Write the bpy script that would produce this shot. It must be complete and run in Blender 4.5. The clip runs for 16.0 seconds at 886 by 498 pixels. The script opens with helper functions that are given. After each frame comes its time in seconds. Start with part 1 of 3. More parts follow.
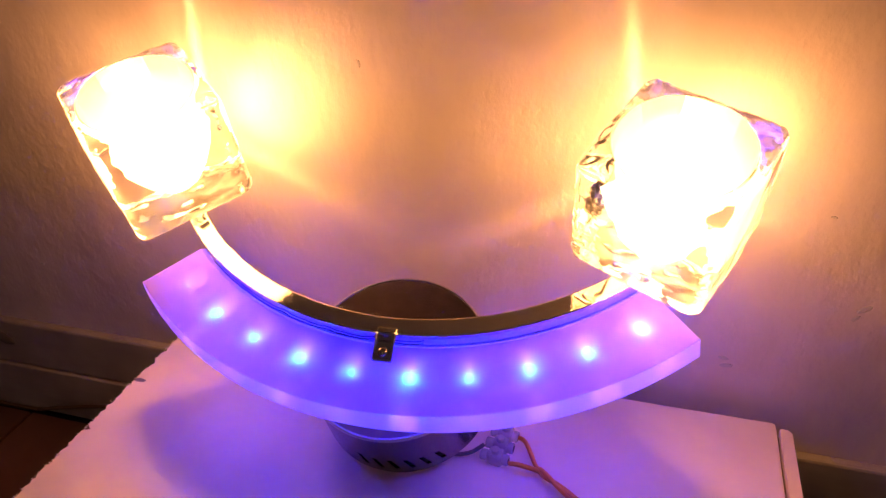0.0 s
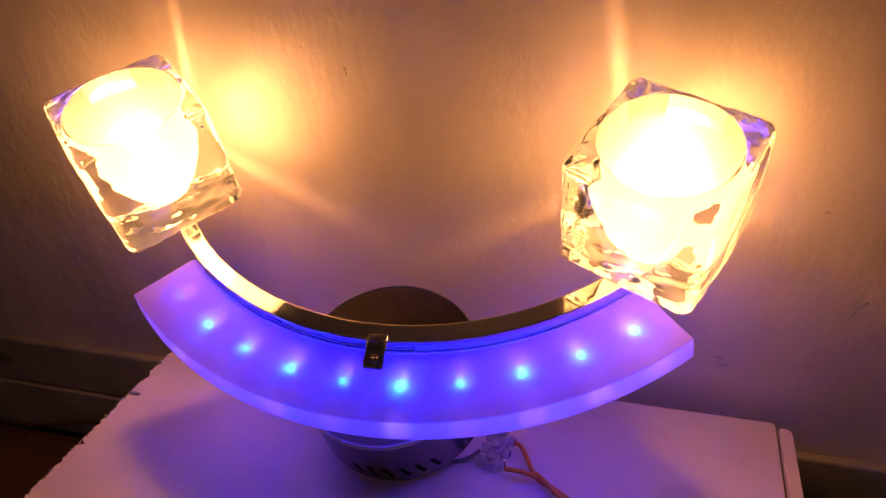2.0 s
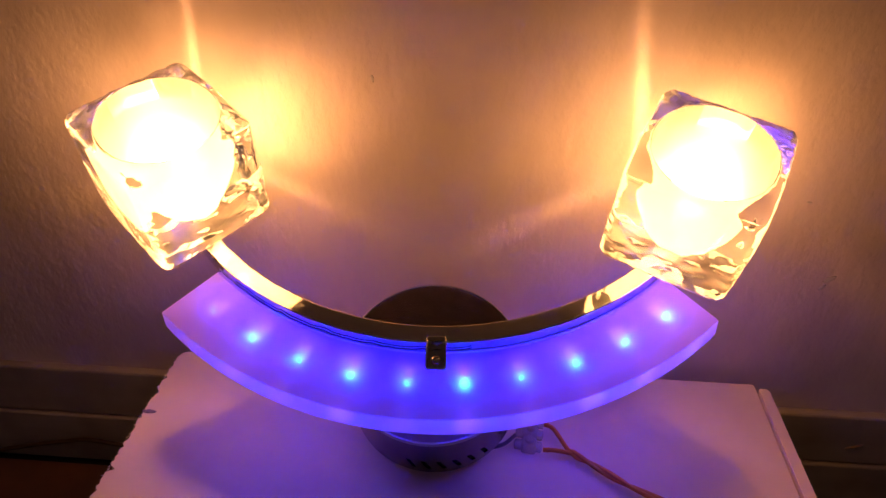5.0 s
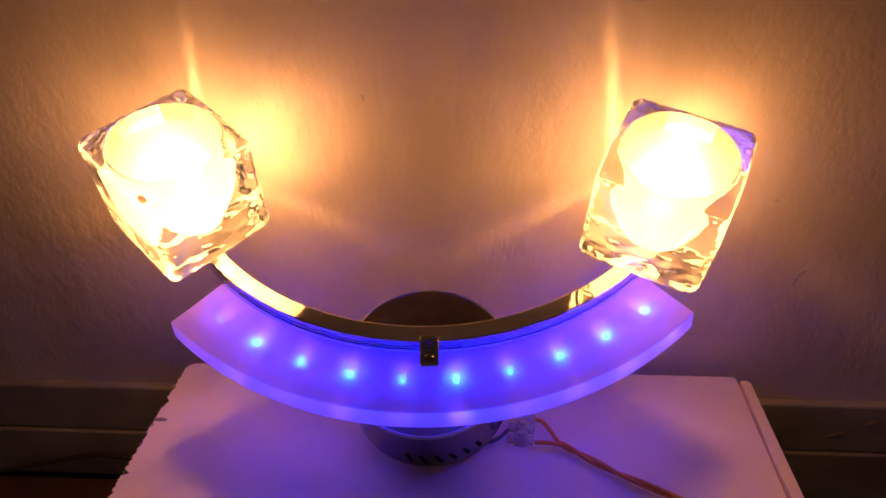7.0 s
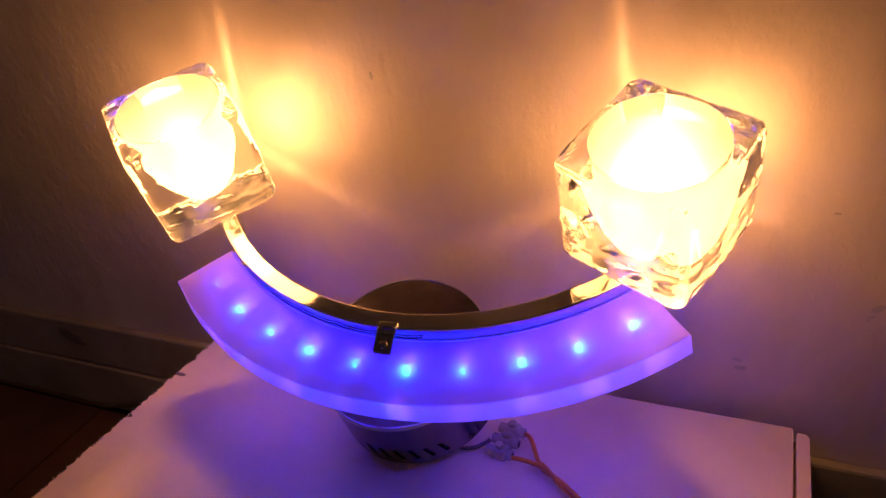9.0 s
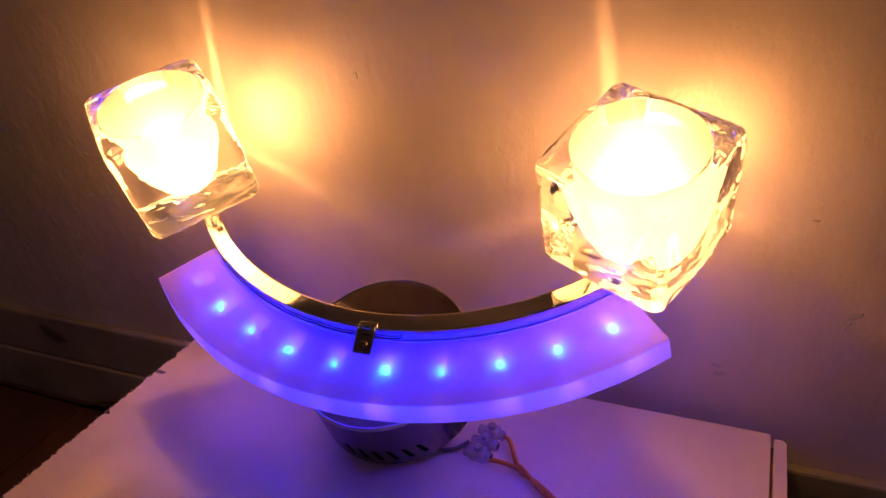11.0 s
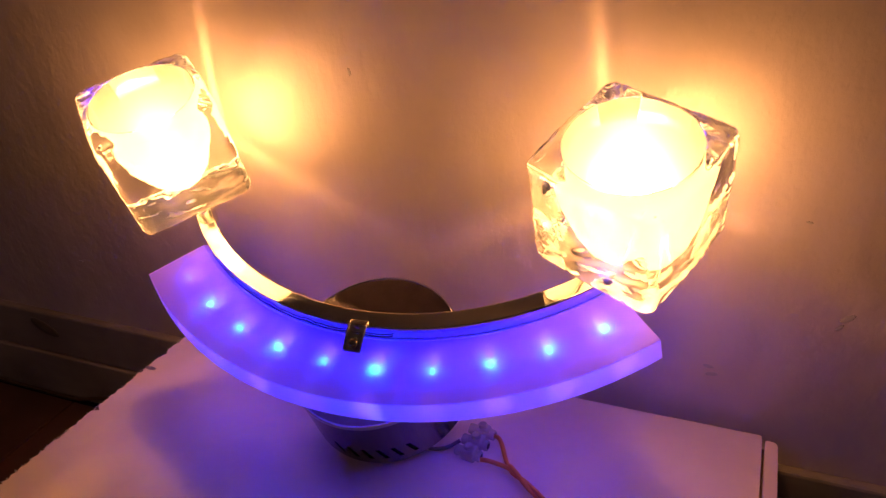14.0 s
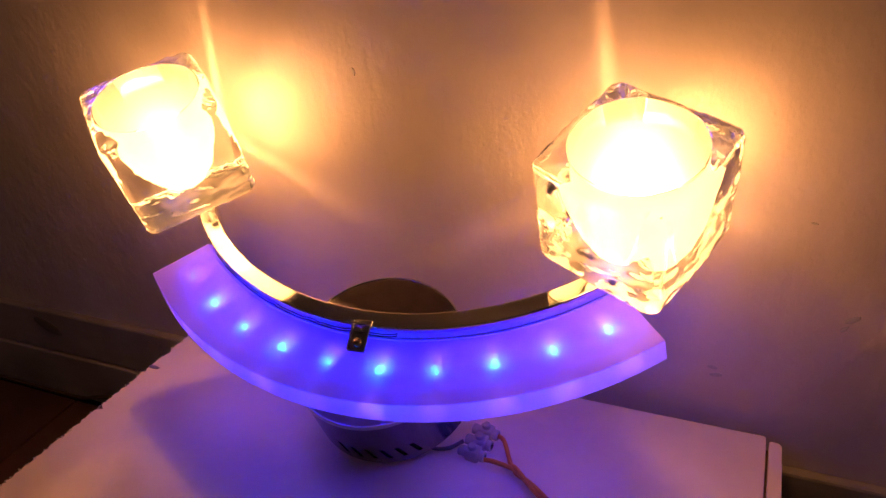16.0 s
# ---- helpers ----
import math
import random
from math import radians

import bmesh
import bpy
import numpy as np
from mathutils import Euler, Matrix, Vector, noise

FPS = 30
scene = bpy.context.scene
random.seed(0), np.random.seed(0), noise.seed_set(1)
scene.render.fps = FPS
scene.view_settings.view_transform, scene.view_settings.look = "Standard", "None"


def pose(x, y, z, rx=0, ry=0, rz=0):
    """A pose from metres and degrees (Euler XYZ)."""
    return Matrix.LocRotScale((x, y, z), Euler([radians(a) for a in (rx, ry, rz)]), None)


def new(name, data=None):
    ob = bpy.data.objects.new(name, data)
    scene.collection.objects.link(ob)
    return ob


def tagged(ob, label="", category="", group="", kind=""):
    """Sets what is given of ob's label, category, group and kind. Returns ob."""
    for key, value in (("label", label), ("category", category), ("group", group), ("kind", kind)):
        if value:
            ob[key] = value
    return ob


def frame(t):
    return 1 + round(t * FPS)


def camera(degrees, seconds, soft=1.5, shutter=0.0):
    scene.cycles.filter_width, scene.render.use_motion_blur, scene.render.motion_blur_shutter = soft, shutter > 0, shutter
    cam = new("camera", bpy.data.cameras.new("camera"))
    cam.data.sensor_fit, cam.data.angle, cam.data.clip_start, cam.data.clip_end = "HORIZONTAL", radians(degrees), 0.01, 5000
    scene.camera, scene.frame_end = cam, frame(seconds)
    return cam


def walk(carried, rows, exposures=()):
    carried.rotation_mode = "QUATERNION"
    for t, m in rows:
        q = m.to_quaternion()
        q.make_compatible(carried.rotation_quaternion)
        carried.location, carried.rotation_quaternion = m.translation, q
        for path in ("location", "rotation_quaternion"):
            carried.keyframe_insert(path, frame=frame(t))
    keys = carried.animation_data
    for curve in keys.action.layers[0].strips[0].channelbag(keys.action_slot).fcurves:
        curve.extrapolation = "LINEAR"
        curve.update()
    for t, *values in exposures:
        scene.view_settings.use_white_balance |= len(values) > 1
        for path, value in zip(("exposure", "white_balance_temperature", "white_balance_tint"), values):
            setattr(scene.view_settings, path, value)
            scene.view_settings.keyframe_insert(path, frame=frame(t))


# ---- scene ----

# the camera and its way
cam = camera(62.0, 16.0, soft=1.5)
ROWS = [
    (0.0, 0.14673, -0.35383, 0.42592, 58.889, 2.250, 16.418),
    (0.5, 0.14452, -0.35399, 0.42524, 59.399, 1.853, 16.284),
    (1.0, 0.15066, -0.35399, 0.42769, 59.689, 2.992, 16.383),
    (1.5, 0.15316, -0.35116, 0.42399, 59.634, 3.566, 16.853),
    (2.0, 0.15374, -0.35120, 0.42273, 59.597, 3.623, 16.074),
    (2.5, 0.15526, -0.35439, 0.42423, 59.629, 3.666, 16.085),
    (3.0, 0.15486, -0.35464, 0.42262, 59.766, 3.530, 16.033),
    (3.5, 0.15494, -0.35445, 0.42348, 59.747, 3.339, 16.060),
    (4.0, 0.14966, -0.35696, 0.42407, 59.409, 2.889, 15.525),
    (4.2, 0.13496, -0.36010, 0.42844, 58.675, 2.430, 14.011),
    (4.7, 0.08986, -0.36909, 0.44116, 57.500, 0.972, 8.715),
    (5.2, 0.04400, -0.37864, 0.45327, 56.700, -0.500, 2.480),
    (5.6, 0.01511, -0.38651, 0.46051, 56.450, -1.250, -1.825),
    (5.9, 0.00246, -0.39245, 0.46349, 56.550, -1.420, -3.994),
    (6.1, -0.00019, -0.39641, 0.46394, 56.780, -1.300, -4.694),
    (6.3, 0.00274, -0.40034, 0.46295, 57.124, -0.949, -4.647),
    (6.5, 0.01247, -0.40321, 0.46094, 57.701, -0.357, -3.613),
    (7.0, 0.06946, -0.40125, 0.45391, 58.806, 1.638, 3.969),
    (7.5, 0.14502, -0.37943, 0.44223, 59.553, 3.748, 13.961),
    (8.0, 0.18164, -0.36433, 0.42866, 60.172, 6.022, 19.523),
    (8.5, 0.19291, -0.35719, 0.42268, 60.766, 6.433, 21.701),
    (9.0, 0.19584, -0.35853, 0.42099, 61.079, 5.898, 22.437),
    (9.5, 0.19757, -0.35756, 0.41945, 61.186, 5.709, 22.365),
    (9.7, 0.19888, -0.35748, 0.42038, 61.122, 5.437, 22.264),
    (11.8, 0.20060, -0.35720, 0.41860, 61.480, 4.480, 22.420),
    (12.0, 0.20169, -0.35634, 0.41889, 61.376, 4.561, 22.533),
    (12.5, 0.20157, -0.35600, 0.41936, 61.342, 4.461, 22.450),
    (13.0, 0.20160, -0.35552, 0.41944, 61.311, 4.362, 22.315),
    (13.5, 0.20118, -0.35516, 0.41890, 61.245, 4.239, 22.339),
    (14.0, 0.20177, -0.35448, 0.41859, 61.129, 4.155, 22.279),
    (14.5, 0.20184, -0.35416, 0.41809, 61.154, 4.097, 22.319),
    (15.0, 0.20142, -0.35376, 0.41747, 61.171, 3.954, 22.288),
    (15.5, 0.20026, -0.35446, 0.41868, 61.142, 3.996, 22.268),
    (16.0, 0.20024, -0.35451, 0.41897, 61.068, 4.080, 22.445),
]
EXPOSURES = [(0.0, 0.9), (0.3, 0.55), (0.7, 0.15), (1.2, 0.0), (16.0, 0.0)]
walk(cam, [(t, pose(x, y, z, rx, ry, rz)) for t, x, y, z, rx, ry, rz in ROWS], EXPOSURES)

# dim fill light through an added, unseen window behind the camera; all else comes from the lamp
world = bpy.data.worlds.new("world")
world.use_nodes = True
world.node_tree.nodes["Background"].inputs[0].default_value = (0.64, 0.50, 0.52, 1)
world.node_tree.nodes["Background"].inputs[1].default_value = 0.46
scene.world = world
scene.cycles.caustics_reflective = scene.cycles.caustics_refractive = False

BULB_POWER = 500.0
FILAMENT_POWER = 38000.0
LED_POWER = 260.0
LED_GLOW = 86.0
BULB_COLOUR = (1.0, 0.445, 0.145)
LED_COLOUR = (0.004, 0.095, 1.0)
GLOW_COLOUR = (0.014, 0.003, 1.0)


# ---- materials ----
def nodes_of(name):
    m = bpy.data.materials.new(name)
    m.use_nodes = True
    nt = m.node_tree
    return m, nt, nt.nodes["Principled BSDF"]


def add(nt, kind, **values):
    n = nt.nodes.new(kind)
    for key, value in values.items():
        n.inputs[key.replace("_", " ")].default_value = value
    return n


def noise_tex(nt, scale, detail=4.0, rough=0.55, stretch=(1, 1, 1)):
    co = nt.nodes.new("ShaderNodeTexCoord")
    mp = nt.nodes.new("ShaderNodeMapping")
    mp.inputs["Scale"].default_value = stretch
    n = add(nt, "ShaderNodeTexNoise", Scale=scale, Detail=detail, Roughness=rough)
    nt.links.new(co.outputs["Object"], mp.inputs["Vector"])
    nt.links.new(mp.outputs["Vector"], n.inputs["Vector"])
    return n


def ramp(nt, source, stops):
    r = nt.nodes.new("ShaderNodeValToRGB")
    el = r.color_ramp.elements
    while len(el) < len(stops):
        el.new(0.5)
    for e, (p, c) in zip(el, stops):
        e.position, e.color = p, (*c, 1)
    nt.links.new(source, r.inputs["Fac"])
    return r


def mixed(nt, a, b, fac):
    m = nt.nodes.new("ShaderNodeMix")
    m.data_type = "RGBA"
    m.blend_type = "MULTIPLY"
    m.inputs[0].default_value = fac
    nt.links.new(a, m.inputs[6])
    nt.links.new(b, m.inputs[7])
    return m.outputs[2]


def bump(nt, height, strength, distance, before=None):
    b = nt.nodes.new("ShaderNodeBump")
    b.inputs["Strength"].default_value = strength
    b.inputs["Distance"].default_value = distance
    nt.links.new(height, b.inputs["Height"])
    if before is not None:
        nt.links.new(before, b.inputs["Normal"])
    return b.outputs["Normal"]


def surface(name, dark, light, scale, rough=0.6, metal=0.0, relief=((60, 0.3, 0.001),), stains=None, stretch=(1, 1, 1)):
    """A two-scale surface: grain between dark and light, stains over it, and fine relief."""
    m, nt, p = nodes_of(name)
    grain = noise_tex(nt, scale, 5.0, 0.6, stretch)
    colour = ramp(nt, grain.outputs["Fac"], [(0.3, dark), (0.7, light)]).outputs["Color"]
    if stains:
        spots = noise_tex(nt, stains[0], 3.0)
        veil = ramp(nt, spots.outputs["Fac"], [(0.35, stains[1]), (0.6, (1, 1, 1))]).outputs["Color"]
        colour = mixed(nt, colour, veil, 1.0)
    nt.links.new(colour, p.inputs["Base Color"])
    p.inputs["Roughness"].default_value = rough
    p.inputs["Metallic"].default_value = metal
    normal = None
    for s, strength, distance, *own in relief:
        normal = bump(nt, noise_tex(nt, s, 4.0, 0.55, own[0] if own else stretch).outputs["Fac"], strength, distance, normal)
    if normal is not None:
        nt.links.new(normal, p.inputs["Normal"])
    return m


PLASTER = surface("plaster", (0.63, 0.505, 0.46), (0.73, 0.60, 0.545), 9.0, 0.55,
                  relief=((16, 0.18, 0.010), (130, 0.15, 0.0025), (26, 0.20, 0.004, (0.06, 1, 1)), (34, 0.16, 0.004, (1, 1, 0.2)), (95, 0.20, 0.003, (1, 1, 0.6)), (260, 0.10, 0.001)), stains=(5.0, (0.88, 0.86, 0.84)), stretch=(1.1, 1, 0.9))
CEILING = surface("ceiling_paint", (0.6, 0.57, 0.53), (0.66, 0.63, 0.6), 4.0, 0.8, relief=((80, 0.2, 0.001),))
BOARD = surface("painted_board", (0.33, 0.275, 0.235), (0.47, 0.395, 0.34), 24.0, 0.5,
                relief=((40, 0.3, 0.002),), stains=(14.0, (0.78, 0.74, 0.70)), stretch=(0.15, 1, 1))
SCUFF = surface("wall_scuff", (0.42, 0.36, 0.32), (0.52, 0.46, 0.41), 300.0, 0.7)
KNOT = surface("board_knot", (0.11, 0.08, 0.06), (0.18, 0.135, 0.105), 60.0, 0.6)
TILE = surface("brown_tile", (0.095, 0.032, 0.017), (0.145, 0.055, 0.030), 12.0, 0.62,
               relief=((50, 0.2, 0.001),), stains=(9.0, (0.7, 0.7, 0.7)))
GROUT = surface("dark_grout", (0.012, 0.009, 0.007), (0.022, 0.016, 0.012), 80.0, 0.9)
CARTON = surface("white_carton", (0.71, 0.55, 0.53), (0.80, 0.64, 0.61), 18.0, 0.62,
                 relief=((9, 0.25, 0.006), (160, 0.12, 0.0006)), stains=(11.0, (0.93, 0.91, 0.90)))
TORN = surface("torn_paper_edge", (0.62, 0.55, 0.52), (0.82, 0.76, 0.73), 220.0, 0.9, relief=((400, 0.6, 0.001),))
SEAM = surface("brown_card_core", (0.20, 0.12, 0.07), (0.30, 0.19, 0.11), 90.0, 0.9)
INK = surface("blue_grey_smear", (0.10, 0.08, 0.16), (0.16, 0.12, 0.22), 120.0, 0.8)
CHROME = surface("chrome", (0.62, 0.60, 0.58), (0.68, 0.66, 0.63), 30.0, 0.07, 1.0, relief=((14, 0.08, 0.002),))
BRIGHT_STEEL = surface("bright_steel", (0.30, 0.28, 0.28), (0.38, 0.36, 0.35), 60.0, 0.22, 1.0)
SATIN = surface("satin_nickel", (0.21, 0.195, 0.19), (0.28, 0.265, 0.25), 90.0, 0.20, 1.0,
                relief=((30, 0.06, 0.001),), stretch=(1, 1, 0.1))
# near-black colour that stands in for the shade inside slots and holes
HOLE_SHADE = surface("painted_hole_shade", (0.012, 0.010, 0.010), (0.02, 0.018, 0.016), 40.0, 0.8)
SCREW = surface("screw_steel", (0.16, 0.11, 0.09), (0.24, 0.17, 0.13), 200.0, 0.25, 1.0)
DARK_NICKEL = surface("mirror_nickel", (0.14, 0.115, 0.13), (0.18, 0.15, 0.165), 90.0, 0.17, 1.0)
ORANGE = surface("orange_wire", (0.54, 0.16, 0.016), (0.66, 0.21, 0.026), 160.0, 0.42, relief=((300, 0.15, 0.0004),))
BROWN_STRIP = surface("brown_strip", (0.07, 0.035, 0.015), (0.11, 0.055, 0.025), 160.0, 0.38)
GREY_WIRE = surface("grey_wire", (0.09, 0.08, 0.08), (0.14, 0.12, 0.12), 160.0, 0.5)
STRIP = surface("led_strip_tape", (0.40, 0.36, 0.55), (0.56, 0.50, 0.70), 190.0, 0.3, relief=((240, 0.3, 0.0008),))

GLASS, nt, p = nodes_of("clear_glass")
p.inputs["Base Color"].default_value = (0.97, 0.98, 0.95, 1)
p.inputs["Roughness"].default_value = 0.0
p.inputs["IOR"].default_value = 1.5
p.inputs["Transmission Weight"].default_value = 1.0
nt.links.new(bump(nt, noise_tex(nt, 170, 2.0).outputs["Fac"], 0.10, 0.002, bump(nt, noise_tex(nt, 55, 2.0).outputs["Fac"], 0.20, 0.004)), p.inputs["Normal"])

haze = add(nt, "ShaderNodeBsdfTranslucent", Color=(0.95, 0.95, 0.90, 1))
mx = add(nt, "ShaderNodeMixShader", Fac=0.009)
nt.links.new(p.outputs[0], mx.inputs[1])
nt.links.new(haze.outputs[0], mx.inputs[2])
nt.links.new(mx.outputs[0], nt.nodes["Material Output"].inputs["Surface"])

GLASS_ROUGH, nt, p = nodes_of("etched_glass")
p.inputs["Base Color"].default_value = (0.97, 0.98, 0.95, 1)
p.inputs["Roughness"].default_value = 0.32
p.inputs["IOR"].default_value = 1.5
p.inputs["Transmission Weight"].default_value = 1.0

# lightly frosted glass: scatters some of the light and lets the rest straight through
FROST, nt, p = nodes_of("frosted_glass")
p.inputs["Base Color"].default_value = (0.42, 0.45, 0.42, 1)
p.inputs["Roughness"].default_value = 0.6
tr = add(nt, "ShaderNodeBsdfTranslucent", Color=(0.88, 0.88, 0.82, 1))
clear = add(nt, "ShaderNodeBsdfTransparent", Color=(1, 1, 1, 1))
mx = add(nt, "ShaderNodeMixShader", Fac=0.75)
nt.links.new(p.outputs[0], mx.inputs[1])
nt.links.new(tr.outputs[0], mx.inputs[2])
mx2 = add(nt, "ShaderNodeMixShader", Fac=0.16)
# mask that shapes wall beams in place of the cube's bent light: clearer square through its sides, and along its upright
# and lower edges
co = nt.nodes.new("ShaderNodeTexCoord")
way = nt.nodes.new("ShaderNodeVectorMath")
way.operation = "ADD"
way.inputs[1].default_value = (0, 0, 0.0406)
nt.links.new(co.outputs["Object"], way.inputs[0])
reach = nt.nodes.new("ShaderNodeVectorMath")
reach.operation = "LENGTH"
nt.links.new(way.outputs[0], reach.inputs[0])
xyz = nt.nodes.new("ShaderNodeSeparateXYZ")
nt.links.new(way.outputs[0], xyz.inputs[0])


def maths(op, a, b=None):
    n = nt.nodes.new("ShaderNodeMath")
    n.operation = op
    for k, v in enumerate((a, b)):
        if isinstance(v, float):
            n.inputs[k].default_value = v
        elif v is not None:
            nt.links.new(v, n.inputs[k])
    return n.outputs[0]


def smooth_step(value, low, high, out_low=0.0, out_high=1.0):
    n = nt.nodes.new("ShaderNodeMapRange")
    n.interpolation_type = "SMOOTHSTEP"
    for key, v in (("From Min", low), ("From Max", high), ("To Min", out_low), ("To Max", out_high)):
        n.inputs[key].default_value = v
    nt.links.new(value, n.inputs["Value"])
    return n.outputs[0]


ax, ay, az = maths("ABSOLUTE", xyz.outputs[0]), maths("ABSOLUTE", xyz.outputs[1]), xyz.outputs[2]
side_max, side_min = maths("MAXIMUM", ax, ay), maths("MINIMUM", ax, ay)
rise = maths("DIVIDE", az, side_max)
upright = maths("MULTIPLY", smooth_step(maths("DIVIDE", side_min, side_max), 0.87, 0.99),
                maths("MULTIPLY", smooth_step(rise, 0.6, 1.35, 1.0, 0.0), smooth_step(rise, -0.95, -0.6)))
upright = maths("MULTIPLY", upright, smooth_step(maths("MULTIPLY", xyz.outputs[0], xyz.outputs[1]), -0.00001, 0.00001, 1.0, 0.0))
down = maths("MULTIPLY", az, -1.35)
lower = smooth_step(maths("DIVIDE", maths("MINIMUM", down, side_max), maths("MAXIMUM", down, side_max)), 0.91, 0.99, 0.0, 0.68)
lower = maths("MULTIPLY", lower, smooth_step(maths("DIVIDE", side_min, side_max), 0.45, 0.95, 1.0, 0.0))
# beam lobes put into the mask: strong on one side, weak on two; rays aimed down are dimmed
wall_lobe = smooth_step(maths("DIVIDE", xyz.outputs[1], reach.outputs["Value"]), 0.87, 0.985, 0.0, 0.40)
side_lobes = smooth_step(maths("DIVIDE", ax, reach.outputs["Value"]), 0.90, 0.985, 0.0, 0.12)
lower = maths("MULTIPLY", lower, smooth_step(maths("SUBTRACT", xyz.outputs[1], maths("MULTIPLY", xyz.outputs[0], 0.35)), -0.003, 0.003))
share = maths("MAXIMUM", upright, maths("MAXIMUM", lower, maths("MAXIMUM", wall_lobe, side_lobes)))
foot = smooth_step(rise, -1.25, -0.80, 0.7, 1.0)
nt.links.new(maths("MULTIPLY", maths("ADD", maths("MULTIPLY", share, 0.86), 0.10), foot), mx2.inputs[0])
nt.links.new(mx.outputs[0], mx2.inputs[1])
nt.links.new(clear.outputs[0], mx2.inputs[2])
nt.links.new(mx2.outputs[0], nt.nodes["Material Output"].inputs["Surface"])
CERAMIC = surface("white_ceramic", (0.6, 0.58, 0.54), (0.7, 0.68, 0.64), 60.0, 0.5)

BULB, nt, p = nodes_of("glowing_frosted_bulb")
p.inputs["Base Color"].default_value = (0.8, 0.7, 0.55, 1)
p.inputs["Emission Color"].default_value = (*BULB_COLOUR, 1)
p.inputs["Emission Strength"].default_value = BULB_POWER
clear = add(nt, "ShaderNodeBsdfTransparent", Color=(1, 1, 1, 1))
mx = add(nt, "ShaderNodeMixShader", Fac=0.35)
nt.links.new(p.outputs[0], mx.inputs[1])
nt.links.new(clear.outputs[0], mx.inputs[2])
nt.links.new(mx.outputs[0], nt.nodes["Material Output"].inputs["Surface"])

# unseen point-like emitter inside the bulb, added so the wall beams come out sharp
FILAMENT, nt, p = nodes_of("glowing_filament")
p.inputs["Base Color"].default_value = (0.1, 0.1, 0.1, 1)
p.inputs["Emission Color"].default_value = (*BULB_COLOUR, 1)
p.inputs["Emission Strength"].default_value = FILAMENT_POWER

def each_led(nt, p, power):
    """Emission scaled by the object's own colour: the leds are not all equally bright."""
    info = nt.nodes.new("ShaderNodeObjectInfo")
    lum = nt.nodes.new("ShaderNodeMath")
    lum.operation = "MULTIPLY"
    lum.inputs[1].default_value = power
    nt.links.new(info.outputs["Color"], lum.inputs[0])
    nt.links.new(lum.outputs[0], p.inputs["Emission Strength"])


LED_TIP, nt, p = nodes_of("lit_blue_led")
p.inputs["Base Color"].default_value = (0.3, 0.4, 0.8, 1)
p.inputs["Emission Color"].default_value = (*LED_COLOUR, 1)
each_led(nt, p, LED_POWER)

LED_BODY, nt, p = nodes_of("led_resin")
p.inputs["Base Color"].default_value = (0.75, 0.8, 0.9, 1)
p.inputs["Roughness"].default_value = 0.3
p.inputs["Emission Color"].default_value = (*GLOW_COLOUR, 1)
each_led(nt, p, LED_GLOW)

# acrylic plate, frosted on its upper side and edges, nearly clear on its underside
def acrylic(name, through_fac, clear_fac):
    m, nt, p = nodes_of(name)
    p.inputs["Base Color"].default_value = (0.56, 0.26, 0.85, 1)
    p.inputs["Roughness"].default_value = 0.5
    nt.links.new(bump(nt, noise_tex(nt, 600, 2.0).outputs["Fac"], 0.1, 0.0003), p.inputs["Normal"])
    tr = add(nt, "ShaderNodeBsdfTranslucent", Color=(0.94, 0.78, 0.95, 1))
    clear = add(nt, "ShaderNodeBsdfTransparent", Color=(0.96, 0.92, 0.98, 1))
    mx = add(nt, "ShaderNodeMixShader", Fac=through_fac)
    nt.links.new(p.outputs[0], mx.inputs[1])
    nt.links.new(tr.outputs[0], mx.inputs[2])
    mx2 = add(nt, "ShaderNodeMixShader", Fac=clear_fac)
    nt.links.new(mx.outputs[0], mx2.inputs[1])
    nt.links.new(clear.outputs[0], mx2.inputs[2])
    nt.links.new(mx2.outputs[0], nt.nodes["Material Output"].inputs["Surface"])
    return m


ACRYLIC = acrylic("frosted_acrylic", 0.70, 0.10)
ACRYLIC_BACK = acrylic("acrylic_underside", 0.80, 0.60)

NYLON, nt, p = nodes_of("milky_nylon")
p.inputs["Base Color"].default_value = (0.88, 0.84, 0.86, 1)
p.inputs["Roughness"].default_value = 0.35
clear = add(nt, "ShaderNodeBsdfTransparent", Color=(0.95, 0.93, 0.94, 1))
milk = add(nt, "ShaderNodeBsdfTranslucent", Color=(0.9, 0.86, 0.88, 1))
mx = add(nt, "ShaderNodeMixShader", Fac=0.45)
nt.links.new(p.outputs[0], mx.inputs[1])
nt.links.new(milk.outputs[0], mx.inputs[2])
mx2 = add(nt, "ShaderNodeMixShader", Fac=0.70)
nt.links.new(mx.outputs[0], mx2.inputs[1])
nt.links.new(clear.outputs[0], mx2.inputs[2])
nt.links.new(mx2.outputs[0], nt.nodes["Material Output"].inputs["Surface"])


# ---- mesh helpers ----
def mesh_ob(name, bm, material, smooth=False):
    me = bpy.data.meshes.new(name)
    bmesh.ops.recalc_face_normals(bm, faces=bm.faces)
    bm.to_mesh(me)
    bm.free()
    me.materials.append(material)
    for f in me.polygons:
        f.use_smooth = smooth and len(f.vertices) < 5
    return new(name, me)


def part(name, bm, material, parent, label="", smooth=False):
    ob = mesh_ob(name, bm, material, smooth)
    ob.parent = parent
    if label:
        ob["label"] = label
    return ob


